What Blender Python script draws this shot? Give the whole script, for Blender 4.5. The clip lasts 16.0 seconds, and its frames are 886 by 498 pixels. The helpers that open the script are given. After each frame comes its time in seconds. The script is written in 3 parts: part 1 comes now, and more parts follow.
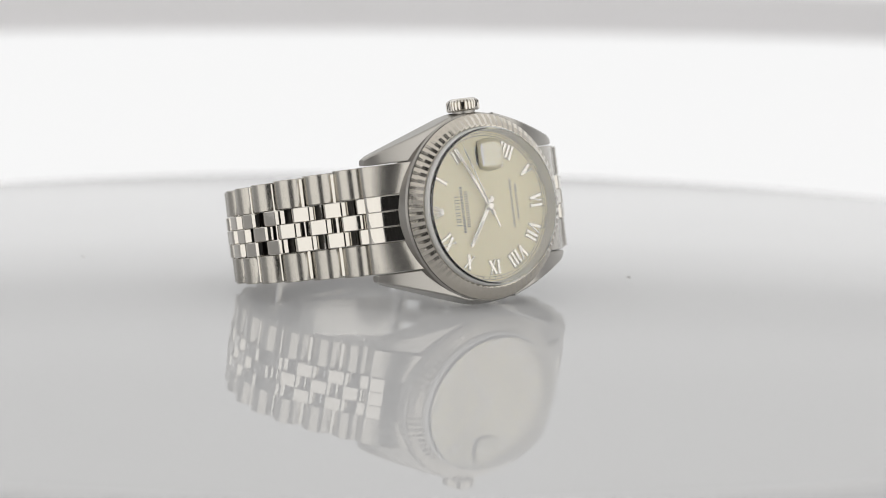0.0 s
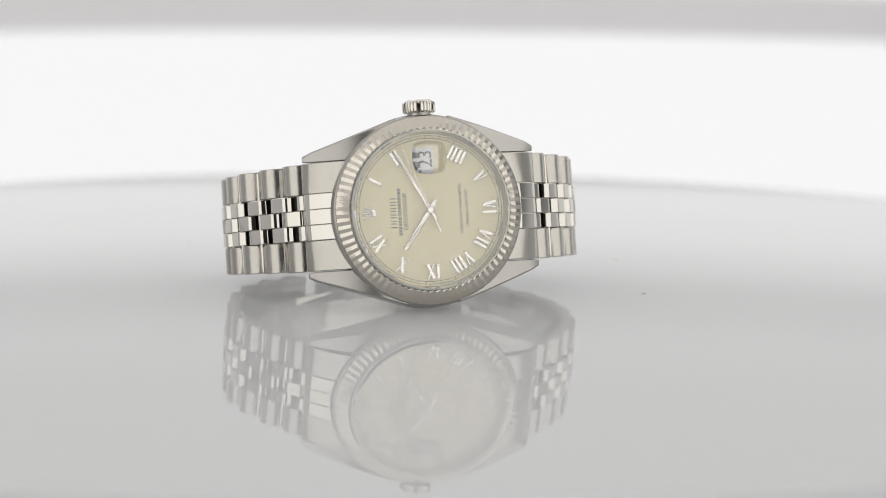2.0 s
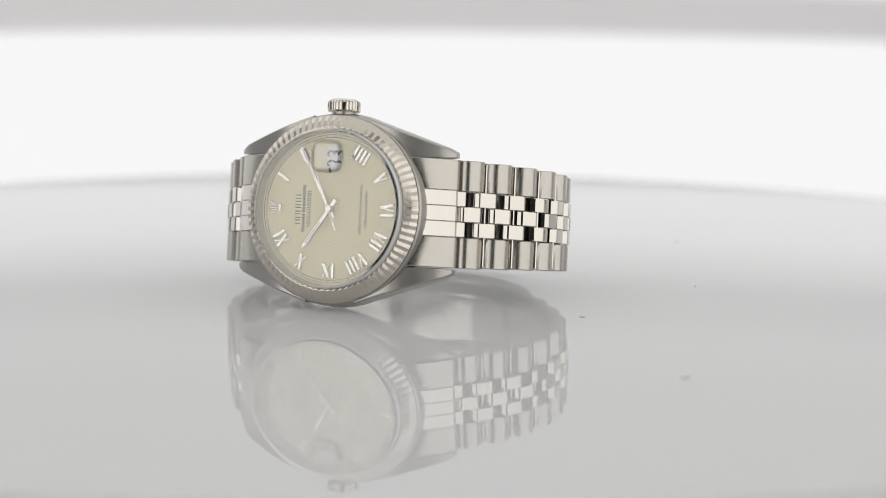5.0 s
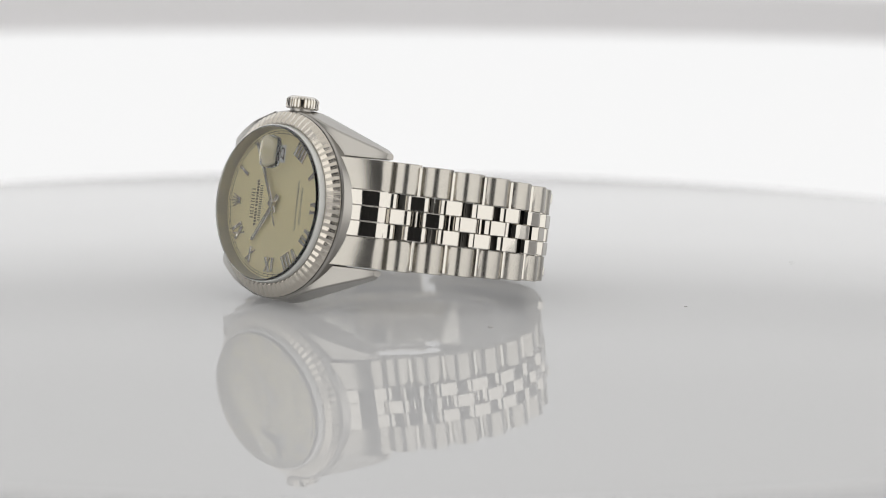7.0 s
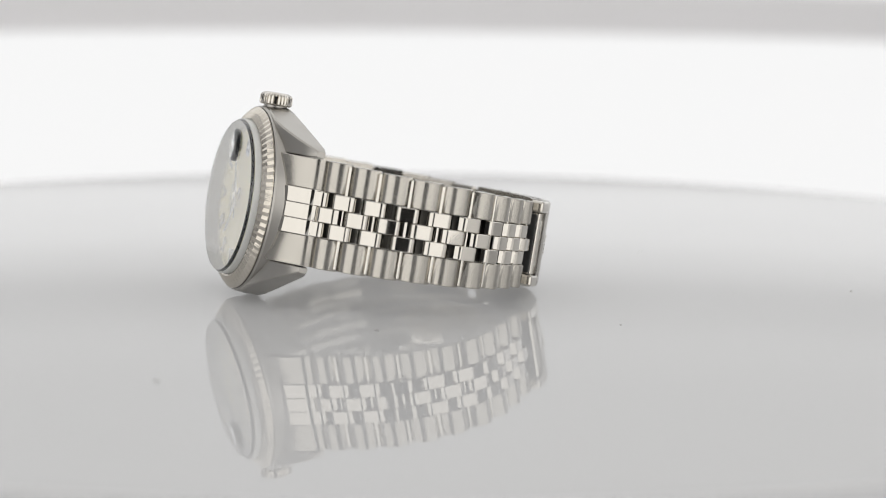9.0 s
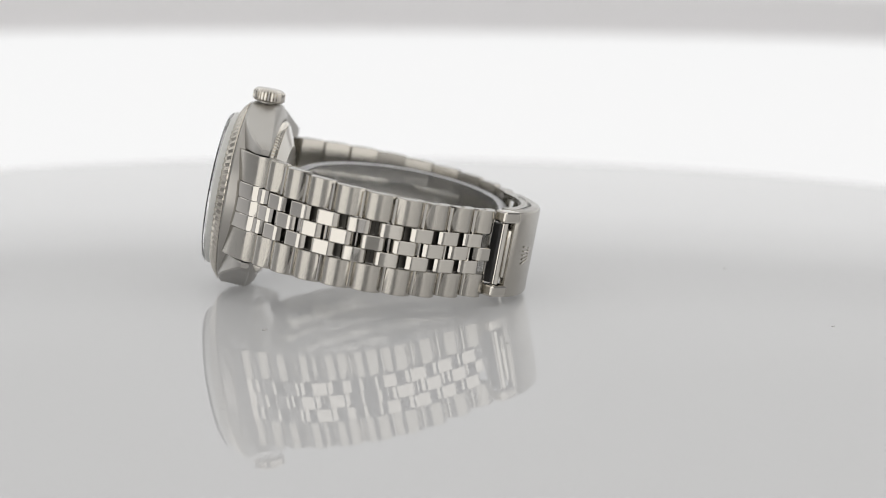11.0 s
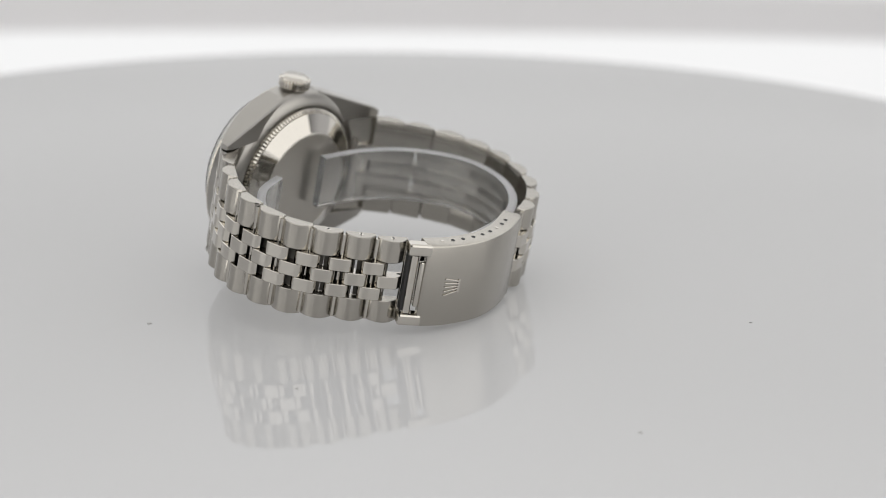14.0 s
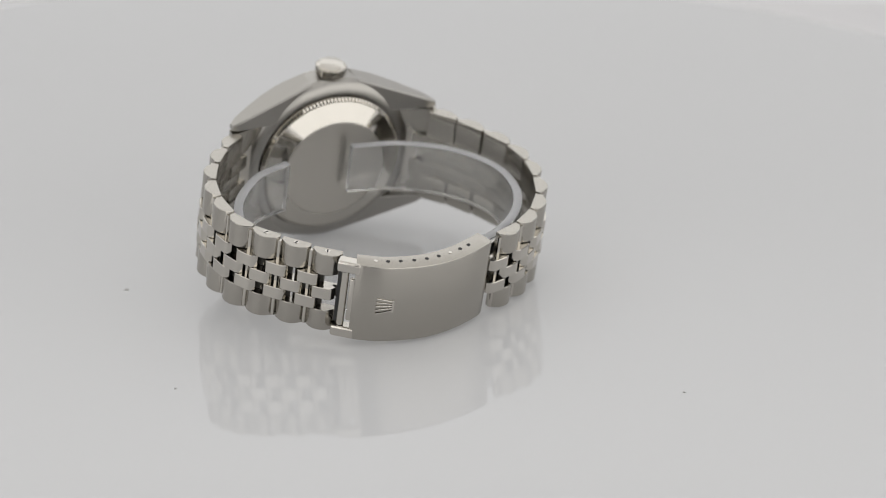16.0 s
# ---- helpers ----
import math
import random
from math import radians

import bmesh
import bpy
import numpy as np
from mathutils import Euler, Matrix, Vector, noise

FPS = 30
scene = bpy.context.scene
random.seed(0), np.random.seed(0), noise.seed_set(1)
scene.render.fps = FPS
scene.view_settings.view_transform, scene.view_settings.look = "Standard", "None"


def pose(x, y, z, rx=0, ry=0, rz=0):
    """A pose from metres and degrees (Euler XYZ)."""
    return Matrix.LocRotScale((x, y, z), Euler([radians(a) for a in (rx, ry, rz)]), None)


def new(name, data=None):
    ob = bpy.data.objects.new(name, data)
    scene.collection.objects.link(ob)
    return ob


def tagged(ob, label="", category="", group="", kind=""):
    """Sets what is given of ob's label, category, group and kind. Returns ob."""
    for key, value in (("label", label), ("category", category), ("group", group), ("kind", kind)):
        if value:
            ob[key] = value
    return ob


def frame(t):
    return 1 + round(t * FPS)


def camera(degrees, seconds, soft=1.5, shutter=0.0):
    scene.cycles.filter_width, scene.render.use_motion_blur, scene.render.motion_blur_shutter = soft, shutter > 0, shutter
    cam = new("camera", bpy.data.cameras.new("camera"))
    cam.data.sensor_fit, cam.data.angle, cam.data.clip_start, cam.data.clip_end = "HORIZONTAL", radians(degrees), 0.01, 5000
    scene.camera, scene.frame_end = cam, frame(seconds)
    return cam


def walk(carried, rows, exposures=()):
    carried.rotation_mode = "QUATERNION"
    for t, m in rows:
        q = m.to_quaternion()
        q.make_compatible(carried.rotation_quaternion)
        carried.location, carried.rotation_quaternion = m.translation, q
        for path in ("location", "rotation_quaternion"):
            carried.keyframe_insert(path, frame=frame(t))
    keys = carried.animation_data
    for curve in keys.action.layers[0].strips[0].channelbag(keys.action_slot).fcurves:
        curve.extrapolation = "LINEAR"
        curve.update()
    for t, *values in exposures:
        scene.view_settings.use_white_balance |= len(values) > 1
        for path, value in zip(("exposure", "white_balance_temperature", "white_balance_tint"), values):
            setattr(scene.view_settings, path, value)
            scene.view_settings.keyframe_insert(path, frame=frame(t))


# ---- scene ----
# ---- camera: it stands still, then swings up about a pivot on the turntable ----
CLIP = 16.0
DIST, EYE_ANGLE, PLATE_DROP = 0.59544, 8.95, 0.0001   # eye to turntable axis, its elevation, its height offset
OFF_YAW, OFF_PITCH, OFF_ROLL = 1.0843, 0.7192, 0.3561
PIVOT_Y, PIVOT_Z = 0.0003, 0.01276       # the arm's pivot over the plate
E_START = 8.95
RISE = [(0.0, 8.95), (9.2, 8.95), (10.2, 8.95), (10.6, 9.27), (11.0, 10.14), (11.3, 10.91), (11.65, 11.97), (12.0, 12.97), (12.5, 14.28), (13.0, 15.64),
        (13.5, 17.06), (14.0, 18.52), (14.5, 20.02), (15.0, 21.54), (15.5, 23.05), (16.0, 24.55)]
SPIN = [(k / 2, 40.38 - 11.9058 * k / 2) for k in range(33)]


def arm(e):
    """The swing of camera and grey band about the pivot, from the start's elevation to e degrees."""
    return Matrix.Translation((0, PIVOT_Y, PIVOT_Z)) @ pose(0, 0, 0, -(e - E_START)) @ Matrix.Translation((0, -PIVOT_Y, -PIVOT_Z))


def camera_pose(e):
    a = radians(EYE_ANGLE)
    eye = Vector((0, -DIST * math.cos(a), DIST * math.sin(a) - PLATE_DROP))
    a -= radians(OFF_PITCH)
    r, u, f = Vector((1, 0, 0)), Vector((0, math.sin(a), math.cos(a))), Vector((0, math.cos(a), -math.sin(a)))
    y, o = radians(OFF_YAW), radians(OFF_ROLL)
    r, f = math.cos(y) * r - math.sin(y) * f, math.sin(y) * r + math.cos(y) * f
    r, u = math.cos(o) * r + math.sin(o) * u, -math.sin(o) * r + math.cos(o) * u
    m = Matrix((r, u, -f)).transposed().to_4x4()
    return arm(e) @ Matrix.Translation(eye) @ m


cam = camera(16.524, CLIP, soft=1.0)
cam.data.dof.use_dof = True
cam.data.dof.focus_distance = 0.570
cam.data.dof.aperture_fstop = 14.0
walk(cam, [(t, camera_pose(e)) for t, e in RISE], exposures=[(0, 0.0), (16, 0.0)])

# ---- light ----
world = bpy.data.worlds.new("studio")
scene.world = world
world.use_nodes = True
world.node_tree.nodes["Background"].inputs[0].default_value = (0.92, 0.95, 1.0, 1)
world.node_tree.nodes["Background"].inputs[1].default_value = 0.12
FILL_WALL_GLOW, CEILING_FILL_GLOW, PANEL_GLOW, SOFTBOX_GLOW, PLATE_FILL_GLOW = 0.16, 0.85, 0.83, 1.42, 0.162


# ---- materials ----
def mat(name, base=(0.8, 0.8, 0.8), rough=0.5, metal=0.0, **more):
    m = bpy.data.materials.new(name)
    m.use_nodes = True
    b = m.node_tree.nodes["Principled BSDF"]
    b.inputs["Base Color"].default_value = (*base, 1)
    b.inputs["Roughness"].default_value = rough
    b.inputs["Metallic"].default_value = metal
    for k, v in more.items():
        b.inputs[k.replace("_", " ")].default_value = v
    return m


def grain(m, size, scale=(1, 1, 1), bump=0.1, rough=(0.2, 0.35), depth=0.00002, tint=None):
    """Fine relief and uneven gloss from stretched noise, plus larger wear."""
    nt = m.node_tree
    b = nt.nodes["Principled BSDF"]
    co, mp, nz = nt.nodes.new("ShaderNodeTexCoord"), nt.nodes.new("ShaderNodeMapping"), nt.nodes.new("ShaderNodeTexNoise")
    mp.inputs["Scale"].default_value = [s * size for s in scale]
    nz.inputs["Scale"].default_value = 1.0
    nz.inputs["Detail"].default_value = 4.0
    nt.links.new(co.outputs["Object"], mp.inputs[0])
    nt.links.new(mp.outputs[0], nz.inputs["Vector"])
    wear = nt.nodes.new("ShaderNodeTexNoise")
    wear.inputs["Scale"].default_value = size * 0.04
    nt.links.new(co.outputs["Object"], wear.inputs["Vector"])
    mix = nt.nodes.new("ShaderNodeMath")
    mix.operation = "MULTIPLY_ADD"
    mix.inputs[1].default_value = 0.5
    nt.links.new(nz.outputs["Fac"], mix.inputs[0])
    half = nt.nodes.new("ShaderNodeMath")
    half.operation = "MULTIPLY"
    half.inputs[1].default_value = 0.5
    nt.links.new(wear.outputs["Fac"], half.inputs[0])
    nt.links.new(half.outputs[0], mix.inputs[2])
    rg = nt.nodes.new("ShaderNodeMapRange")
    rg.inputs["From Min"].default_value, rg.inputs["From Max"].default_value = 0.3, 0.7
    rg.inputs["To Min"].default_value, rg.inputs["To Max"].default_value = rough
    nt.links.new(mix.outputs[0], rg.inputs["Value"])
    nt.links.new(rg.outputs[0], b.inputs["Roughness"])
    if bump:
        bp = nt.nodes.new("ShaderNodeBump")
        bp.inputs["Strength"].default_value = bump
        bp.inputs["Distance"].default_value = depth
        nt.links.new(nz.outputs["Fac"], bp.inputs["Height"])
        nt.links.new(bp.outputs[0], b.inputs["Normal"])
    if tint:
        cr = nt.nodes.new("ShaderNodeMix")
        cr.data_type = "RGBA"
        cr.inputs["A"].default_value, cr.inputs["B"].default_value = (*tint[0], 1), (*tint[1], 1)
        nt.links.new(mix.outputs[0], cr.inputs["Factor"])
        nt.links.new(cr.outputs["Result"], b.inputs["Base Color"])
    return m


def glow(name, colour, strength, uneven=0.04):
    """A sheet that emits light, slightly uneven."""
    m = mat(name, (0.12, 0.12, 0.12), 0.9)
    nt = m.node_tree
    b = nt.nodes["Principled BSDF"]
    b.inputs["Emission Color"].default_value = (*colour, 1)
    nz, rg = nt.nodes.new("ShaderNodeTexNoise"), nt.nodes.new("ShaderNodeMapRange")
    nz.inputs["Scale"].default_value = 3.0
    rg.inputs["To Min"].default_value, rg.inputs["To Max"].default_value = strength * (1 - uneven), strength * (1 + uneven)
    nt.links.new(nz.outputs["Fac"], rg.inputs["Value"])
    nt.links.new(rg.outputs[0], b.inputs["Emission Strength"])
    return m


STEEL = (0.56, 0.535, 0.49)
polished = grain(mat("polished_steel", STEEL, 0.05, 1.0), 900, bump=0.03, rough=(0.03, 0.07), depth=0.000006)
brushed = grain(mat("brushed_steel", STEEL, 0.3, 1.0), 9000, (1, 1, 0.04), bump=0.1, rough=(0.25, 0.31), depth=0.00001)
brushed_back = grain(mat("brushed_steel_back", STEEL, 0.3, 1.0), 9000, (0.05, 1, 1), bump=0.12, rough=(0.28, 0.35), depth=0.00001)
case_steel = grain(mat("satin_case_steel", (0.385, 0.37, 0.345), 0.3, 1.0), 7000, (0.05, 1, 1), bump=0.16, rough=(0.28, 0.36), depth=0.00001)
gold = grain(mat("white_gold", (0.55, 0.515, 0.455), 0.1, 1.0), 1200, bump=0.04, rough=(0.15, 0.22), depth=0.00001)
rehaut_steel = grain(mat("satin_rim_steel", (0.52, 0.505, 0.48), 0.4, 1.0), 3000, bump=0.05, rough=(0.35, 0.45), depth=0.00001)
gasket_white = grain(mat("gasket_plastic", (0.62, 0.62, 0.60), 0.35, 0.0), 900, bump=0.03, rough=(0.25, 0.4))
# near-black that paints in the shade inside gaps, slots and holes
gap_shade = mat("gap_shade", (0.02, 0.02, 0.02), 0.6)
dial_paint = grain(mat("cream_dial", (0.80, 0.71, 0.49), 0.35), 2500, bump=0.05, rough=(0.28, 0.4), depth=0.00001,
                   tint=((0.86, 0.77, 0.455), (0.89, 0.80, 0.495)))
print_ink = mat("dark_print", (0.06, 0.055, 0.045), 0.5)
date_white = mat("date_disc_white", (0.82, 0.82, 0.80), 0.5)
lume = mat("hand_lume", (0.66, 0.64, 0.55), 0.6)
crystal_glass = mat("crystal", (1, 1, 1), 0.0, 0.0, Transmission_Weight=1.0, IOR=1.77)
lens_glass = mat("lens", (1, 1, 1), 0.0, 0.0, Transmission_Weight=1.0, IOR=1.65)
holder_plastic = grain(mat("clear_plastic", (0.92, 0.925, 0.93), 0.15, 0.0, Transmission_Weight=0.95, IOR=1.3), 700, bump=0.05,
                       rough=(0.12, 0.2), depth=0.00002)
# emission is added to the acrylic to lift it and thin contact shadows
plate_white = mat("white_acrylic_fill_glow", (0.40, 0.40, 0.404), 0.0, 0.0, Specular_IOR_Level=0.0, Coat_Weight=0.86, Coat_IOR=1.42, Coat_Roughness=0.0, Emission_Color=(1.0, 0.995, 0.99, 1), Emission_Strength=PLATE_FILL_GLOW)
haze_nodes = plate_white.node_tree
haze, haze_range = haze_nodes.nodes.new("ShaderNodeTexNoise"), haze_nodes.nodes.new("ShaderNodeMapRange")
haze.inputs["Scale"].default_value = 14.0
haze_range.inputs["To Min"].default_value, haze_range.inputs["To Max"].default_value = 0.0, 0.004
haze_nodes.links.new(haze.outputs["Fac"], haze_range.inputs["Value"])
haze_nodes.links.new(haze_range.outputs[0], haze_nodes.nodes["Principled BSDF"].inputs["Coat Roughness"])
dust_grey = mat("dust", (0.38, 0.37, 0.36), 0.9)
table_grey = grain(mat("grey_table", (0.5, 0.5, 0.5), 0.5), 40, rough=(0.4, 0.6), tint=((0.46, 0.46, 0.46), (0.54, 0.54, 0.54)))
panel_band_glow = glow("panel_band_glow", (1.0, 1.0, 1.0), PANEL_GLOW)
fade_nodes = panel_band_glow.node_tree
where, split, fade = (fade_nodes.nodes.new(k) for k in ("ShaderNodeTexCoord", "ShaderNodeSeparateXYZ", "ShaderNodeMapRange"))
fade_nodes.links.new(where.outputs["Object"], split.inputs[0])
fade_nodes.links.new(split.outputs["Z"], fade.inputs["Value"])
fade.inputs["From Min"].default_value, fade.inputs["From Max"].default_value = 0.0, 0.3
# glow banded by height; the unseen upper bands grade the plate's reflection
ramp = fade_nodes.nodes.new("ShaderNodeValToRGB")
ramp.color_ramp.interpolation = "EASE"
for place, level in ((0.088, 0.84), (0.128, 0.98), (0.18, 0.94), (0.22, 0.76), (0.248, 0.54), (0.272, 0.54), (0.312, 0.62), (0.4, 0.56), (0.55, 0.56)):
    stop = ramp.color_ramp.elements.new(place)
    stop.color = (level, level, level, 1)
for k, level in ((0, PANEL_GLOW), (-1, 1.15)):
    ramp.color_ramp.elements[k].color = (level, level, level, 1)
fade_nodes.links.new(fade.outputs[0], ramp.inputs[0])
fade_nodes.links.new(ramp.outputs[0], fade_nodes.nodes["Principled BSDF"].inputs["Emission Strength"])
fill_wall_glow = glow("fill_wall_glow", (0.97, 0.97, 1.0), FILL_WALL_GLOW, 0.2)
fill_wall_nodes = fill_wall_glow.node_tree
where, split, fade = (fill_wall_nodes.nodes.new(k) for k in ("ShaderNodeTexCoord", "ShaderNodeSeparateXYZ", "ShaderNodeMapRange"))
fill_wall_nodes.links.new(where.outputs["Object"], split.inputs[0])
fill_wall_nodes.links.new(split.outputs["Z"], fade.inputs["Value"])
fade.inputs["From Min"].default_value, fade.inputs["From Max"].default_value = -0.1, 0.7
# bright and dim bands by height, set for what steel and dial mirror
fill_wall_ramp = fill_wall_nodes.nodes.new("ShaderNodeValToRGB")
fill_wall_ramp.color_ramp.interpolation = "EASE"
for place, level in ((0.15, 0.55), (0.25, FILL_WALL_GLOW), (0.47, FILL_WALL_GLOW)):
    stop = fill_wall_ramp.color_ramp.elements.new(place)
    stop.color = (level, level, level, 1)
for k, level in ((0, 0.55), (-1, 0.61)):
    fill_wall_ramp.color_ramp.elements[k].color = (level, level, level, 1)
fill_wall_nodes.links.new(fade.outputs[0], fill_wall_ramp.inputs[0])
fill_wall_nodes.links.new(fill_wall_ramp.outputs[0], fill_wall_nodes.nodes["Principled BSDF"].inputs["Emission Strength"])
ceiling_fill_glow = glow("ceiling_fill_glow", (1.0, 0.985, 0.96), CEILING_FILL_GLOW, 0.1)
band_grey = grain(mat("grey_band", (0.52, 0.51, 0.51), 0.6), 30, rough=(0.5, 0.7), tint=((0.72, 0.71, 0.71), (0.78, 0.77, 0.78)))


# ---- mesh helpers ----
def part(name, bm, material, parent=None, label="", smooth=None):
    bmesh.ops.recalc_face_normals(bm, faces=bm.faces)
    me = bpy.data.meshes.new(name)
    bm.to_mesh(me)
    bm.free()
    if smooth is not None:
        me.shade_smooth()
        me.set_sharp_from_angle(angle=radians(smooth))
    me.materials.append(material)
    ob = new(name, me)
    ob.parent = parent
    if label:
        ob["label"] = label
    return ob


def MM(*p):
    return Vector([c * 0.001 for c in p])


def box_into(bm, size, m, bevel=0.0):
    """A box of that size in mm, posed by m (mm), with bevelled edges."""
    tmp = bmesh.new()
    bmesh.ops.create_cube(tmp, size=1)
    for v in tmp.verts:
        v.co = Vector((v.co.x * size[0], v.co.y * size[1], v.co.z * size[2]))
    if bevel:
        bmesh.ops.bevel(tmp, geom=tmp.edges[:], offset=bevel, segments=2, affect="EDGES", profile=0.5)
    merge(bm, tmp, m)
    return bm


def merge(bm, tmp, m=Matrix()):
    new_verts = {v: bm.verts.new((m @ v.co) * 0.001) for v in tmp.verts}
    for f in tmp.faces:
        bm.faces.new([new_verts[v] for v in f.verts])
    tmp.free()


def lathe(profile, n=96, wave=None, closed=False):
    """Turns (r, y) in mm about the watch's y axis. wave(i, k): extra (dr, dy) at step i of the turn, profile point k."""
    bm = bmesh.new()
    rings = []
    for i in range(n):
        a = 2 * math.pi * i / n
        ring = []
        for k, (r, y) in enumerate(profile):
            dr, dy = wave(i, k) if wave else (0, 0)
            ring.append(bm.verts.new(MM((r + dr) * math.cos(a), y + dy, (r + dr) * math.sin(a))))
        rings.append(ring)
    last = len(profile) if closed else len(profile) - 1
    for i in range(n):
        a, b = rings[i], rings[(i + 1) % n]
        for k in range(last):
            j = (k + 1) % len(profile)
            bm.faces.new((a[k], b[k], b[j], a[j]))
    if not closed:
        for k in (0, len(profile) - 1):
            if profile[k][0] < 0.2:
                bmesh.ops.remove_doubles(bm, verts=[r[k] for r in rings], dist=0.001)
    return bm


def loft(sections, caps=True):
    """A skin over closed sections (lists of points in mm)."""
    bm = bmesh.new()
    rows = [[bm.verts.new(MM(*p)) for p in s] for s in sections]
    n = len(rows[0])
    for a, b in zip(rows, rows[1:]):
        for k in range(n):
            bm.faces.new((a[k], a[(k + 1) % n], b[(k + 1) % n], b[k]))
    if caps:
        bm.faces.new(rows[0][::-1])
        bm.faces.new(rows[-1])
    return bm


# ---- the studio ----
# unseen glowing wall, added to fill light and reflections all round
fill_wall_bm = bmesh.new()
N = 96
rim = [[fill_wall_bm.verts.new((0.95 * math.cos(2 * math.pi * i / N), 0.95 * math.sin(2 * math.pi * i / N), z)) for i in range(N)]
       for z in (-0.7, 0.95)]
for i in range(N):
    fill_wall_bm.faces.new((rim[0][i], rim[0][(i + 1) % N], rim[1][(i + 1) % N], rim[1][i]))
tagged(part("wall_fill", fill_wall_bm, fill_wall_glow), "unseen glowing wall added round the turntable as fill light", "wall", kind="structure")
# unseen glowing disc overhead, added as soft fill from above
top_bm = bmesh.new()
bmesh.ops.create_circle(top_bm, cap_ends=True, radius=0.94, segments=96)
top_bm.transform(Matrix.Translation((0, 0, 0.94)))
tagged(part("ceiling", top_bm, ceiling_fill_glow), "unseen glowing sheet added above the turntable as fill light", "ceiling", kind="structure")
floor_bm = bmesh.new()
bmesh.ops.create_circle(floor_bm, cap_ends=True, radius=0.945, segments=96)
floor_bm.transform(Matrix.Translation((0, 0, -0.69)))
tagged(part("floor", floor_bm, table_grey), "plain grey floor under the turntable", "floor", kind="structure")

# two upright softboxes beside the camera
softbox_glow = glow("softbox_glow", (1.0, 0.985, 0.96), SOFTBOX_GLOW, 0.06)
frame_black = mat("black_frame", (0.03, 0.03, 0.03), 0.6)


def softbox(azimuth, half, z0, z1, r):
    ob = tagged(new("softbox"), "tall upright white softbox with thin black frame", "softbox", group="softboxes round the turntable")
    for name, grow, rr, material in (("diffuser", 0.0, r, softbox_glow), ("housing", 0.012, r + 0.01, frame_black)):
        bm = bmesh.new()
        cols = []
        for i in range(17):
            a = radians(-90 + azimuth - half + 2 * half * i / 16) + (grow / r) * (i / 8 - 1)
            cols.append([bm.verts.new((q * math.cos(a), q * math.sin(a), z))
                         for q, z in ((rr, z0 - grow), (rr, z1 + grow), (rr + 0.008, z1 + grow), (rr + 0.008, z0 - grow))])
        for a, b in zip(cols, cols[1:]):
            for k in range(4):
                bm.faces.new((a[k], b[k], b[(k + 1) % 4], a[(k + 1) % 4]))
        bm.faces.new(cols[0])
        bm.faces.new(cols[-1][::-1])
        part(name, bm, material, ob)
    pole = bmesh.new()
    a = radians(-90 + azimuth)
    bmesh.ops.create_cone(pole, cap_ends=True, radius1=0.012, radius2=0.012, depth=z0 + 0.69, segments=16)
    pole.transform(Matrix.Translation(((r + 0.02) * math.cos(a), (r + 0.02) * math.sin(a), (z0 - 0.69) / 2)))
    part("pole", pole, frame_black, ob)
    return ob


softbox(54, 41, -0.10, 0.55, 0.80)
softbox(-45, 28, -0.10, 0.55, 0.80)

# unseen black sheet added behind the camera, between the two softboxes, to darken reflections
blocker_bm = bmesh.new()
cols = []
for i in range(41):
    a = radians(-90 - 16 + 32 * i / 40)
    q = 0.88 + 0.006 * math.sin(i * 1.3)
    cols.append([blocker_bm.verts.new((w * math.cos(a), w * math.sin(a), z)) for w, z in ((q, 0.03), (q, 0.939), (q + 0.004, 0.939), (q + 0.004, 0.03))])
for a, b in zip(cols, cols[1:]):
    for k in range(4):
        blocker_bm.faces.new((a[k], b[k], b[(k + 1) % 4], a[(k + 1) % 4]))
blocker_bm.faces.new(cols[0])
blocker_bm.faces.new(cols[-1][::-1])
tagged(part("curtain", blocker_bm, grain(mat("black_blocker", (0.02, 0.02, 0.02), 0.9), 300, rough=(0.8, 0.95)), smooth=60), "unseen black sheet added behind the camera to darken reflections", "curtain")

# turntable: a glossy white disc on a hub, with a foot that stands on the floor
PLATE_R = 187.0
turntable = tagged(new("turntable"), "glossy white acrylic turntable disc carrying a watch", "turntable")
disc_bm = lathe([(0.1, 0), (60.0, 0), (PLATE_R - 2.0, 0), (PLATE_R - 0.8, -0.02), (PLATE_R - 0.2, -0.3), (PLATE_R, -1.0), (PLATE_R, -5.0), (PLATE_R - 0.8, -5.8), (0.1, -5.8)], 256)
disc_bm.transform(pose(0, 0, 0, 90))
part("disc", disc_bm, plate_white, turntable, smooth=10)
hub_bm = lathe([(0.1, -6), (60, -6), (60, -16), (22, -20), (22, -688), (0.1, -688)], 48)
hub_bm.transform(pose(0, 0, 0, 90))
part("hub", hub_bm, table_grey, turntable, "grey metal hub under the disc", smooth=35)


def fleck(name, x, y, l, w, turn):
    bm = bmesh.new()
    box_into(bm, (l, w, 0.12), Matrix.Translation((x, y, 0.06)) @ pose(0, 0, 0, 0, 0, turn), 0.03)
    part(name, bm, dust_grey, turntable, "tiny dark dust fleck")


fleck("fleck", 78.0, -73.7, 1.6, 0.35, 10)
fleck("fleck", 38.1, 82.5, 0.7, 0.4, 139)
fleck("fleck", -23.5, 68.7, 0.5, 0.3, 150)
fleck("fleck", 45.8, -21.2, 0.8, 0.7, 150)
fleck("fleck", 56.6, 22.3, 0.5, 0.4, 150)

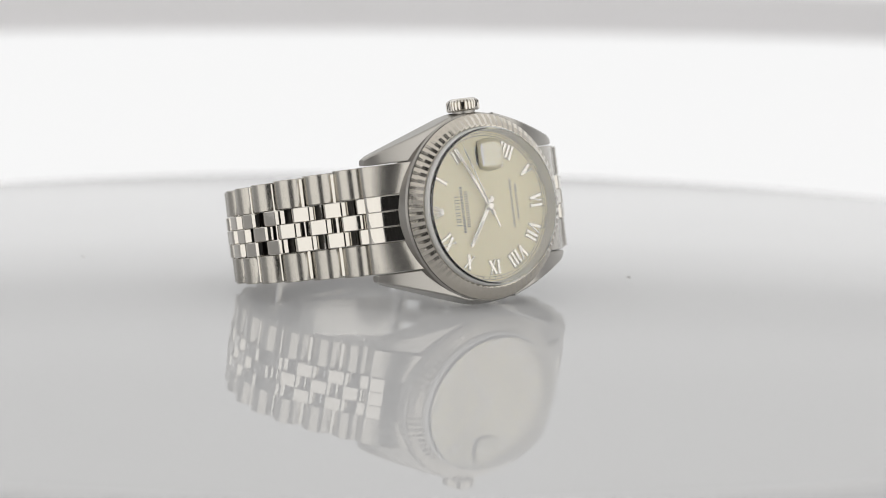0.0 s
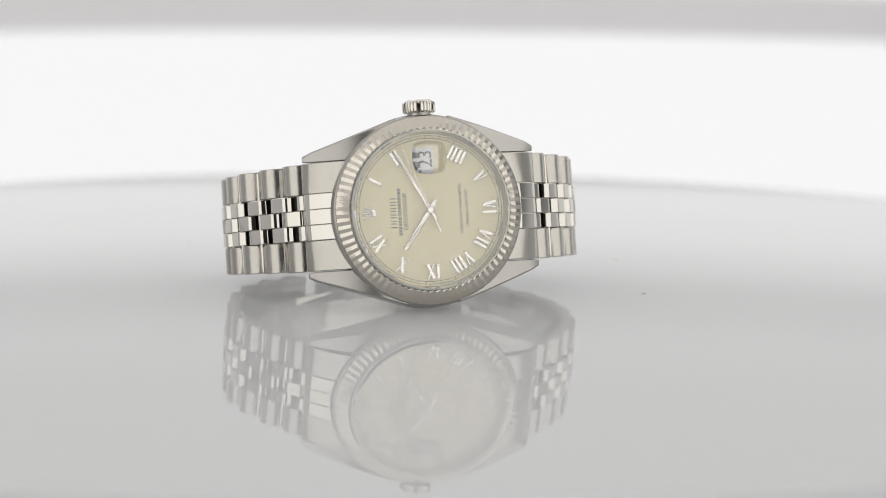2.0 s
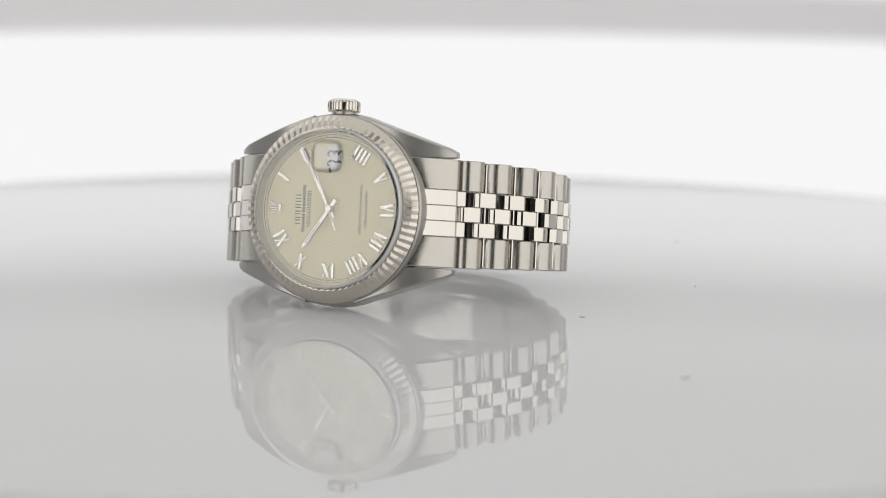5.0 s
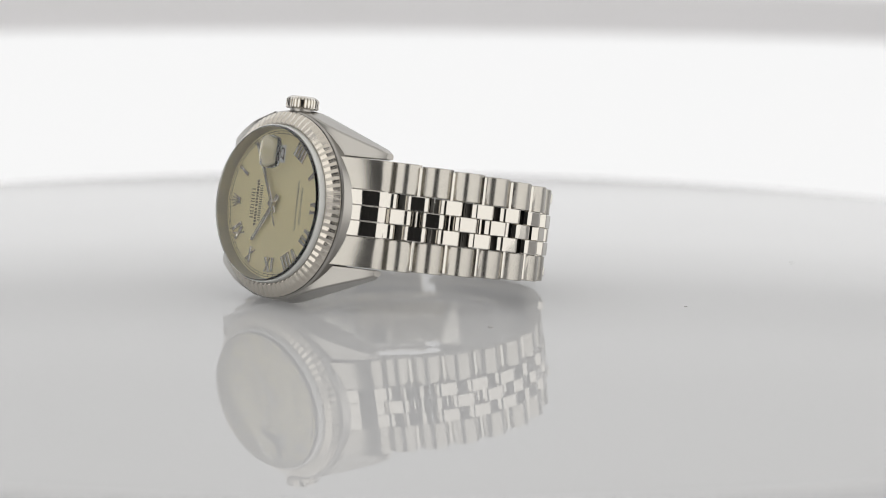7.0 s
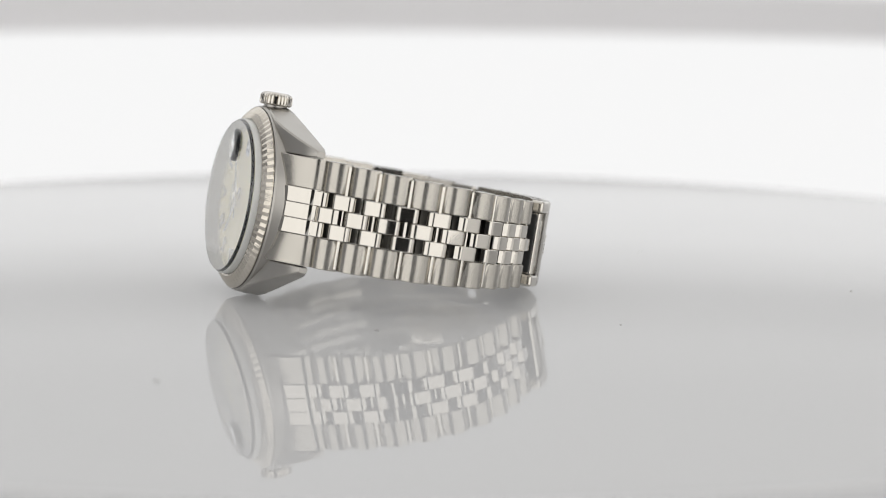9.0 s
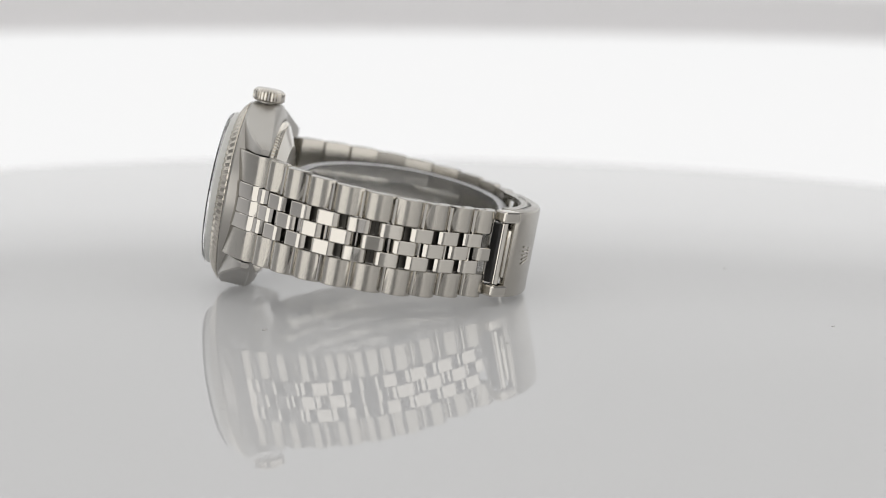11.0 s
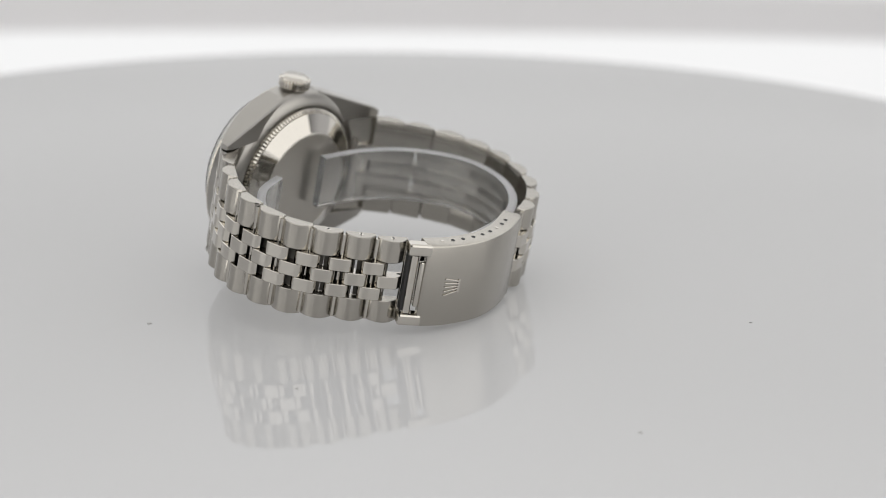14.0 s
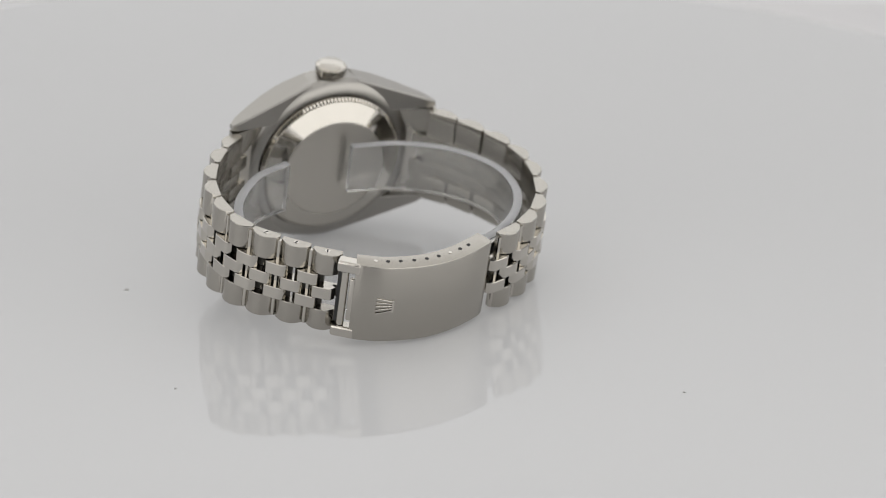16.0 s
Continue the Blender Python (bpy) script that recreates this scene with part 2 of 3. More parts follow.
# backdrop: a bright curved panel round the back of the turntable, and an added grey band that swings with the camera
def arc_sheet(r, z0, z1, thick, half=100, n=80):
    bm = bmesh.new()
    cols = []
    for i in range(n + 1):
        a = radians(90 - half + 2 * half * i / n)
        cols.append([bm.verts.new((q * math.cos(a), q * math.sin(a), z)) for q, z in ((r, z0), (r, z1), (r + thick, z1), (r + thick, z0))])
    for a, b in zip(cols, cols[1:]):
        for k in range(4):
            bm.faces.new((a[k], b[k], b[(k + 1) % 4], a[(k + 1) % 4]))
    bm.faces.new(cols[0])
    bm.faces.new(cols[-1][::-1])
    return bm


backdrop_panel = tagged(part("backdrop", arc_sheet(0.48, -0.68, 0.55, 0.004, 62), panel_band_glow, smooth=40),
                        "white curved backdrop panel behind the turntable, glow banded by height", "backdrop", kind="structure")
swing_band = tagged(part("backdrop_band", arc_sheet(0.462, 0.0164, 0.0310, 0.006, 26), band_grey, smooth=40),
                    "plain grey curved band added in front of the white backdrop", "rail", kind="structure")

# ---- the watch: x to six o'clock, z to three o'clock, y out of the back; millimetres from the dial's centre ----
watch = tagged(new("wristwatch"), "steel wristwatch with cream dial and link bracelet, lying sideways", "wristwatch")
part("midcase", lathe([(14.6, -1.6), (17.45, -1.6), (17.75, -1.3), (18.0, 0.5), (18.15, 3.2), (17.7, 4.0), (16.9, 4.6), (15.7, 5.0), (15.3, 5.0), (15.1, 4.7), (13.0, 4.6)], 128), case_steel, watch, smooth=30)


def lug(sx, sz):
    rows = []
    for i in range(13):
        u = i / 12
        x = 5.0 + u * 16.9
        zo = min(math.sqrt(18.1 ** 2 - x * x) if x < 6.5 else 99, 16.9 - (x - 6.5) * 0.345)
        zi = 10.15
        yf = -1.35 + 5.2 * max(0, (x - 9) / 12.9) ** 1.5
        yb = 3.9 + 2.2 * max(0, (x - 6) / 15.9) ** 0.9
        if i == 12:
            zo, zi, yf, yb = zo - 0.25, zi + 0.15, yf + 0.35, yb - 0.35
        c = 0.28
        sec = [(yf, zi + c * .5), (yf, zo - c), (yf + c, zo), (yb - c, zo), (yb, zo - c), (yb, zi + c * .5), (yb - c * .5, zi), (yf + c * .5, zi)]
        rows.append([(sx * x, y, sz * z) for y, z in sec])
    part("lug", loft(rows), case_steel, watch, smooth=25)


for sx in (-1, 1):
    for sz in (-1, 1):
        lug(sx, sz)

# case back: threaded ring, polished slope, brushed disc
TEETH = 120
part("case_back_ring", lathe([(13.0, 4.6), (15.0, 4.95), (14.9, 5.55), (14.35, 5.95), (12.0, 6.0)], TEETH * 4,
     lambda i, k: ((-0.12, -0.45, -0.4)[k - 1] if k in (1, 2, 3) and i % 4 == 0 else 0, -0.2 if k in (2, 3) and i % 4 == 0 else 0)), polished, watch, "finely notched steel ring", smooth=25)
part("case_back", lathe([(14.2, 5.7), (13.9, 6.1), (10.6, 7.5), (10.3, 7.6), (0.1, 7.65)], 128), brushed_back, watch, smooth=12)
part("back_bevel", lathe([(14.15, 6.06), (10.62, 7.56), (10.6, 7.4), (14.05, 5.85)], 128, closed=True), polished, watch, "polished sloping ring", smooth=30)

# fluted bezel
FLUTES = 76


def flute(i, k):
    if k in (2, 3, 4):
        ridge = (0.0, 0.09, 0.18, 0.09)[i % 4]
        return (-ridge * (0.35, 0.2, 0.9)[k - 2], ridge * (0.5, 1.0, 0.7)[k - 2])
    return (0, 0)


part("bezel", lathe([(14.85, -1.2), (17.3, -1.5), (17.45, -2.0), (16.4, -2.95), (15.35, -3.55), (14.95, -3.45), (14.87, -3.2), (14.85, -2.0)], FLUTES * 4, flute), gold,
     watch, "fluted white gold bezel")
part("gasket", lathe([(14.85, -2.4), (14.85, -4.5), (14.72, -4.66), (14.5, -4.6), (14.5, -2.4)], 128, closed=True), gasket_white, watch, "pale ring round the crystal", smooth=30)
part("rehaut", lathe([(14.48, -2.2), (14.48, -4.5), (14.42, -4.5), (14.3, -3.4), (14.1, -2.2)], 128, closed=True), rehaut_steel, watch, "satin steel ring inside the bezel", smooth=30)
part("bezel_gap_shade", lathe([(17.1, -1.75), (17.4, -1.68), (17.4, -1.5), (17.1, -1.5)], 96, closed=True), gap_shade, watch, "dark ring painting in the shaded gap under the bezel")

# crystal with its date lens
crystal = part("crystal", lathe([(0.1, -4.7), (14.6, -4.7), (14.6, -5.0), (14.35, -5.3), (0.1, -5.3)], 128), crystal_glass, watch,
               "clear sapphire crystal")
crystal.visible_shadow = False
lens_bm = bmesh.new()
LX, LZ = 3.2, 3.1
grid = []
for iy in range(13):
    row = []
    for ix in range(13):
        u, v = ix / 6 - 1, iy / 6 - 1
        s = u * math.sqrt(1 - v * v / 3.2) * LX
        w = v * math.sqrt(1 - u * u / 3.2) * LZ
        q = max(abs(u), abs(v))
        h = 0.05 + 0.68 * (1 - (s / LX) ** 2 * 0.62 - (w / LZ) ** 2 * 0.62) if q < 1 else 0.0
        row.append(lens_bm.verts.new(MM(s, -5.33 - h, w + 9.6)))
    grid.append(row)
for a, b in zip(grid, grid[1:]):
    for k in range(12):
        lens_bm.faces.new((a[k], a[k + 1], b[k + 1], b[k]))
border = grid[0] + [r[-1] for r in grid[1:]] + grid[-1][-2::-1] + [r[0] for r in grid[-2:0:-1]]
lens_bm.faces.new(border)
lens = part("date_lens", lens_bm, lens_glass, crystal, "raised magnifying lens over the date", smooth=60)
lens.visible_shadow = False

# dial
DY = -2.2
dial = part("dial", lathe([(0.1, DY), (14.3, DY), (14.3, DY + 0.4), (0.1, DY + 0.4)], 128), dial_paint, watch, "plain cream dial", smooth=30)


def radial(angle, r, y=DY):
    """The pose (mm) on the dial at an angle clockwise from twelve: x along the turn, y outwards, z to the viewer."""
    a = radians(angle)
    out = Vector((-math.cos(a), 0, math.sin(a)))
    side = Vector((math.sin(a), 0, math.cos(a)))
    m = Matrix((side, out, Vector((0, -1, 0)))).transposed().to_4x4()
    return Matrix.Translation(out * r + Vector((0, y, 0))) @ m


def stroke(bm, m, x0, y0, x1, y1, w, h=0.34, z=0.0):
    d = Vector((x1 - x0, y1 - y0))
    a = math.degrees(math.atan2(d.y, d.x))
    box_into(bm, (d.length, w, h), m @ Matrix.Translation(((x0 + x1) / 2, (y0 + y1) / 2, z + h / 2)) @ pose(0, 0, 0, 0, 0, a), min(0.06, w * 0.3))


def numeral(text, angle):
    H, widths = 2.7, {"I": 0.86, "V": 1.9, "X": 1.9}
    total = sum(widths[c] for c in text)
    bm, m, x = bmesh.new(), radial(angle, 11.45), -total / 2
    for c in text:
        w = widths[c]
        cx = x + w / 2
        if c == "I":
            stroke(bm, m, cx, -H / 2, cx, H / 2, 0.54)
            for s in (-1, 1):
                stroke(bm, m, cx - 0.42, s * (H / 2 - 0.06), cx + 0.42, s * (H / 2 - 0.06), 0.13, 0.3)
        elif c == "V":
            stroke(bm, m, cx - 0.55, H / 2, cx + 0.05, -H / 2, 0.58)
            stroke(bm, m, cx + 0.58, H / 2, cx, -H / 2, 0.28, 0.3)
            for s in (-0.5, 0.5):
                stroke(bm, m, cx + s - 0.3, H / 2 - 0.06, cx + s + 0.3, H / 2 - 0.06, 0.13, 0.28)
        else:
            stroke(bm, m, cx - 0.62, H / 2, cx + 0.62, -H / 2, 0.58)
            stroke(bm, m, cx + 0.62, H / 2, cx - 0.62, -H / 2, 0.28, 0.3)
            for s in (-0.52, 0.52):
                for q in (-1, 1):
                    stroke(bm, m, cx + s - 0.28, q * (H / 2 - 0.06), cx + s + 0.28, q * (H / 2 - 0.06), 0.13, 0.28)
        x += w
    part("numeral", bm, polished, dial, "applied polished roman numeral")


for k, text in ((1, "I"), (2, "II"), (4, "IIII"), (5, "V"), (6, "VI"), (7, "VII"), (8, "VIII"), (9, "IX"), (10, "X"), (11, "XI")):
    numeral(text, 30 * k)
emblem = bmesh.new()
m0 = radial(0, 11.4)
stroke(emblem, m0, -0.62, -0.95, 0.62, -0.95, 0.5)
for k in range(5):
    a = radians(-38 + 19 * k)
    stroke(emblem, m0, 0.28 * (k - 2) * 0.8, -0.75, 1.95 * math.sin(a), -0.75 + 1.95 * math.cos(a), 0.2)
part("emblem", emblem, polished, dial, "applied polished pronged emblem")
track = bmesh.new()
for k in range(60):
    stroke(track, radial(k * 6, 13.5), 0, -0.25, 0, 0.25, 0.09, 0.02, 0.005)
part("minute_track", track, print_ink, dial, "printed minute marks")
for r in (13.25, 13.76):
    part("track_ring", lathe([(r - 0.04, DY - 0.012), (r + 0.04, DY - 0.012), (r + 0.04, DY + 0.05), (r - 0.04, DY + 0.05)], 128, closed=True), print_ink, dial)


def text_mesh(body, size):
    cu = bpy.data.curves.new("writing", "FONT")
    cu.body, cu.size, cu.align_x, cu.align_y, cu.resolution_u, cu.offset = body, size, "CENTER", "CENTER", 3, 0.006 * size
    ob = bpy.data.objects.new("writing", cu)
    scene.collection.objects.link(ob)
    me = bpy.data.meshes.new_from_object(ob.evaluated_get(bpy.context.evaluated_depsgraph_get()))
    bpy.data.objects.remove(ob)
    bm = bmesh.new()
    bm.from_mesh(me)
    return bm


# upright writing on the dial reads from nine towards three, its top towards twelve
READ = Matrix(((0, -1, 0, 0), (0, 0, -1, 0), (1, 0, 0, 0), (0, 0, 0, 1)))


def write(name, body, size, x, z, y, material, parent, label, wide=1.0):
    tmp = text_mesh(body, size)
    bm = bmesh.new()
    merge(bm, tmp, Matrix.Translation((x, y, z)) @ READ @ Matrix.Diagonal((wide, 1, 1, 1)))
    return part(name, bm, material, parent, label)


write("writing", "SUPERLATIVE CHRONOMETER", 0.74, 6.0, 0.0, DY - 0.015, print_ink, dial, "small dark printed line", 0.92)
write("writing", "OFFICIALLY CERTIFIED", 0.74, 7.15, 0.0, DY - 0.015, print_ink, dial, "small dark printed line", 0.92)
# the maker's lines as rows of plain bars
for x, h, spans in ((-6.8, 1.05, [(-3.0 + k * 1.16, 0.85) for k in range(5)]),
                    (-5.6, 0.6, [(-4.4 + k * 0.57 + (0.25 if k > 5 else 0), 0.4) for k in range(15)]),
                    (-4.55, 0.8, [(-3.4 + k * 0.86, 0.62) for k in range(8)])):
    bm = bmesh.new()
    for z, w in spans:
        for e in (-0.5, 0.5):
            box_into(bm, (h, 0.02, 0.17), Matrix.Translation((x, DY - 0.01, z + w / 2 + e * (w - 0.17))))
    part("marking", bm, print_ink, dial, "row of dark printed bars")
for a0 in (158, 193):
    bm = bmesh.new()
    for k in range(6):
        stroke(bm, radial(a0 + k * 1.8, 13.98), -0.13, 0, 0.13, 0, 0.2, 0.02, 0.004)
    part("marking", bm, print_ink, dial, "tiny printed bars at the dial's edge")
# date window
win = bmesh.new()
box_into(win, (2.4, 0.06, 3.4), Matrix.Translation((0.0, DY - 0.01, 9.5)), 0.02)
window = part("date_window", win, date_white, dial, "white date window")
write("numeral", "23", 3.05, 0.0, 9.5, DY - 0.05, print_ink, dial, "black date figures", 0.9)


def hand(name, angle, length, w0, w1, tail, tail_w, lift, lume_from=None, label=""):
    bm, m = bmesh.new(), radial(angle, 0, DY - lift)
    tmp = bmesh.new()
    out = [(-w0 / 2, 0), (-w1 / 2, length - 0.3), (0, length), (w1 / 2, length - 0.3), (w0 / 2, 0), (tail_w / 2, -tail), (-tail_w / 2, -tail)]
    lo = [tmp.verts.new((x, y, 0)) for x, y in out]
    hi = [tmp.verts.new((x * 0.7, y, 0.16)) for x, y in out]
    tmp.faces.new(lo[::-1])
    tmp.faces.new(hi)
    for k in range(len(out)):
        j = (k + 1) % len(out)
        tmp.faces.new((lo[k], lo[j], hi[j], hi[k]))
    merge(bm, tmp, m)
    ob = part(name, bm, polished, watch, label)
    if lume_from:
        lb = bmesh.new()
        stroke(lb, m, 0, lume_from, 0, length - 0.8, w1 * 0.35, 0.04, 0.15)
        part("lume", lb, lume, ob, "pale inlay")


hand("hour_hand", 305.6, 8.9, 0.95, 0.75, 2.0, 0.95, 0.7, 3.2, "polished baton hour hand")
hand("minute_hand", 61.5, 12.9, 0.85, 0.55, 2.0, 0.85, 1.0, 6.0, "polished baton minute hand")
hand("second_hand", 68.0, 12.3, 0.2, 0.14, 4.4, 0.34, 1.25, None, "thin polished second hand")
cap_bm = lathe([(0.05, DY - 1.6), (0.55, DY - 1.6), (0.72, DY - 1.4), (0.72, DY - 0.4)], 32)
part("hand_cap", cap_bm, polished, dial, "round cap holding the hands", smooth=30)

# crown
crown = new("crown")
crown.parent = watch
bm = lathe([(0.05, 0.0), (2.2, -0.05), (2.8, -0.4), (3.15, -0.75), (3.15, -2.2), (2.8, -2.5), (0.05, -2.5)], 30 * 4,
           lambda i, k: ((-0.34 if i % 4 == 0 else 0.0) if k in (3, 4) else (-0.1 if i % 4 == 0 and k in (2,) else 0), 0))
bm.transform(Matrix.Translation(MM(0, 1.2, 20.7)) @ pose(0, 0, 0, 90))
part("knob", bm, polished, crown, "fluted polished winding crown", smooth=30)
bm = lathe([(0.05, -2.45), (2.2, -2.45), (2.2, -4.2), (0.05, -4.2)], 32)
bm.transform(Matrix.Translation(MM(0, 1.2, 20.7)) @ pose(0, 0, 0, 90))
part("stem", bm, case_steel, crown, smooth=30)


# ---- bracelet ----
def spline(points, step=0.25):
    """Points (mm) every step along a smooth curve through the given ones."""
    pts = [Vector(p) for p in points]
    pts = [2 * pts[0] - pts[1]] + pts + [2 * pts[-1] - pts[-2]]
    out = []
    for a, b, c, d in zip(pts, pts[1:], pts[2:], pts[3:]):
        for i in range(40):
            t = i / 40
            out.append(0.5 * (2 * b + (c - a) * t + (2 * a - 5 * b + 4 * c - d) * t * t + (3 * b - a - 3 * c + d) * t ** 3))
    out.append(pts[-2])
    length, line = 0.0, [(0.0, out[0])]
    for a, b in zip(out, out[1:]):
        length += (b - a).length
        line.append((length, b))
    return line


def along(line, s):
    for (s0, a), (s1, b) in zip(line, line[1:]):
        if s <= s1:
            k = (s - s0) / max(1e-9, s1 - s0)
            return a.lerp(b, k), (b - a).normalized()
    return line[-1][1] + (line[-1][1] - line[-2][1]).normalized() * (s - line[-1][0]), (line[-1][1] - line[-2][1]).normalized()


bracelet = tagged(new("bracelet"))
bracelet.parent = watch
SIX = spline([(21.6, 4.9), (26.0, 8.4), (30.6, 14.0), (33.4, 19.6), (34.5, 25.5), (34.0, 31.8), (31.9, 37), (28.7, 41), (24.6, 44.9), (19.9, 48.8), (14.7, 51.7)])
TWELVE = spline([(-21.6, 4.9), (-25.7, 9.0), (-29.3, 14), (-32.3, 19.5), (-33.8, 26), (-33.4, 32), (-31.4, 38.3), (-28.0, 43.6), (-23.2, 47.8), (-17.8, 50.6), (-12.4, 52.2)])
CLASP_Z = 0.1
SAG = -0.004                              # the bracelet droops a little less than the case leans


def link_mesh(width, length, thick, kind):
    """A link lying along x with its face towards +z, domed along its length, width along y. mm."""
    bm = bmesh.new()
    prof = []
    n = 14
    if kind == "outer_link":
        for i in range(n + 1):
            u = -1 + 2 * i / n
            prof.append((u * length / 2, -thick * 0.66 * abs(u) ** 2.3))
        prof += [(length * 0.49, -thick * 0.8), (length * 0.47, -thick), (-length * 0.47, -thick), (-length * 0.49, -thick * 0.8)]
    else:
        # a domed head on a narrow neck, over a wide inner plate
        for i in range(n + 1):
            u = -1 + 2 * i / n
            prof.append((u * length / 2, -0.06 * u * u - thick * 0.36 * max(0.0, (abs(u) - 0.62) / 0.38) ** 1.6))
        half = [(0.42, -0.46), (0.36, -0.58), (0.36, -0.76), (0.60, -0.84), (0.60, -1.0)]
        prof += [(x * length, z * thick) for x, z in half] + [(-x * length, z * thick) for x, z in half[::-1]]
    c = 0.12
    rows = [[(x * 0.985, y, z - (c if z > -thick * 0.5 else -c * 0.5)) for x, z in prof] for y in (-width / 2, )]
    rows += [[(x, y, z) for x, z in prof] for y in (-width / 2 + c, width / 2 - c)]
    rows += [[(x * 0.985, width / 2, z - (c if z > -thick * 0.5 else -c * 0.5)) for x, z in prof]]
    bm.free()
    bm = loft(rows)
    bmesh.ops.recalc_face_normals(bm, faces=bm.faces)
    me = bpy.data.meshes.new(kind)
    bm.to_mesh(me)
    bm.free()
    me.shade_smooth()
    me.set_sharp_from_angle(angle=radians(32))
    me.materials.append(brushed_link if kind == "outer_link" else polished)
    me.materials.append(brushed_link)
    # third slot: dark steel that paints in the shade between link heads
    me.materials.append(shaded_recess_steel)
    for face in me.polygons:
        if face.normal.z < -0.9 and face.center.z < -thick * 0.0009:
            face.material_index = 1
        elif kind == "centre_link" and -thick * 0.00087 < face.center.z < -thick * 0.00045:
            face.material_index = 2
    return me


# near-black colour stands for the shade in the links' recesses
shaded_recess_steel = grain(mat("link_recess_shade", (0.10, 0.095, 0.085), 0.5, 1.0), 3000, bump=0.1, rough=(0.4, 0.6))
brushed_link = grain(mat("brushed_link_steel", (0.43, 0.41, 0.372), 0.28, 1.0), 9000, (0.04, 1, 1), bump=0.2, rough=(0.2, 0.27), depth=0.00001)


def link(name, me, parent, line, s, zc, sgn, depth=0.0):
    p, d = along(line, s)
    out = Vector((d.y, -d.x)) * sgn
    o3, d3 = Vector((out.x, out.y, 0)), Vector((d.x, d.y, 0))
    ob = new(name, me)
    ob.parent = parent
    pos = p - out * depth
    m = Matrix((d3, o3.cross(d3), o3)).transposed().to_4x4()
    ob.matrix_basis = Matrix.Translation(MM(pos.x, pos.y, zc + SAG * pos.y)) @ m
    return ob


def strand(line, sgn, count):
    total = line[-1][0]
    pitch = total / (count + 0.5)
    for k in range(count + 1):
        taper = 1 - 0.19 * min(1, (k + 0.5) / count)
        half = 10.1 * taper
        mid = 2.85 * (1 - 0.12 * min(1, (k + 0.5) / count))
        ow = half - 1.5 * mid - 0.06
        s = (k + 0.5) * pitch
        if k < count:
            me = link_mesh(ow, pitch * 0.92, 2.7, "outer_link")
            for q in (-1, 1):
                link("outer_link", me, bracelet, line, s, q * (half - ow / 2), sgn)
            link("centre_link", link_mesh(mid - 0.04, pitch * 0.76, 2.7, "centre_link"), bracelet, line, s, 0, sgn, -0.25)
            pin = bmesh.new()
            bmesh.ops.create_cone(pin, cap_ends=True, radius1=0.00042, radius2=0.00042, depth=half * 1.9 * 0.001, segments=10)
            p, d = along(line, s + pitch * 0.5)
            o = Vector((d.y, -d.x)) * sgn
            pin.transform(Matrix.Translation(MM(p.x - o.x * 1.3, p.y - o.y * 1.3, SAG * p.y)))
            part("pin", pin, polished, bracelet, smooth=30)
        if sgn == 1 and k == count:
            continue
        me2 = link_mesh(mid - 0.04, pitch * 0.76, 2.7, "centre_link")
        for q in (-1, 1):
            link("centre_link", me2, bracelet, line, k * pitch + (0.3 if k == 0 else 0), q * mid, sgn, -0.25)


strand(SIX, 1, 9)
for k in (6, 7, 8):
    pitch = SIX[-1][0] / 9.5
    p, d = along(SIX, (k + 0.5) * pitch)
    o, top = Vector((d.y, -d.x)), 10.1 * (1 - 0.19 * (k + 0.5) / 9)
    at = Matrix.Translation((p.x - o.x * 1.7, p.y - o.y * 1.7, SAG * p.y + top)) @ pose(0, 0, 0, 0, 0, 40 + 25 * k)
    bm = bmesh.new()
    tmp = bmesh.new()
    bmesh.ops.create_cone(tmp, cap_ends=True, radius1=0.55, radius2=0.5, depth=0.12, segments=20)
    merge(bm, tmp, at)
    screw = part("screw", bm, polished, bracelet, "small slotted steel screw", smooth=30)
    bm = bmesh.new()
    box_into(bm, (0.9, 0.26, 0.06), at @ Matrix.Translation((0, 0, 0.06)))
    part("slot", bm, gap_shade, screw, "dark screw slot")
strand(TWELVE, -1, 9)


# end links between the lugs
def end_link(sx):
    for z0, z1, name, m, d in ((4.35, 10.0, "end_link", brushed_link, 0), (-10.0, -4.35, "end_link", brushed_link, 0),
                               (1.46, 4.29, "end_bar", polished, 0.2), (-1.4, 1.4, "end_bar", polished, 0.2), (-4.29, -1.46, "end_bar", polished, 0.2)):
        rows = []
        for z in (z0, z0 + 0.1, z1 - 0.1, z1):
            c = 0.1 if z in (z0, z1) else 0
            zz = min(abs(z), 9.99)
            xi = math.sqrt(17.75 ** 2 - zz * zz) - 1.2
            xo = 22.0
            top = lambda x: -1.0 - d + 5.4 * max(0, (x - 13) / 9.0) ** 1.9
            xs = [xi + (xo - xi) * i / 8 for i in range(9)]
            sec = [(sx * x, top(x) + c, z) for x in xs] + [(sx * (xo + 0.2), top(xo) + 0.8, z), (sx * xo, top(xo) + 2.4, z), (sx * xi, 3.6, z)]
            rows.append(sec)
        part(name, loft(rows), m, bracelet, smooth=30)


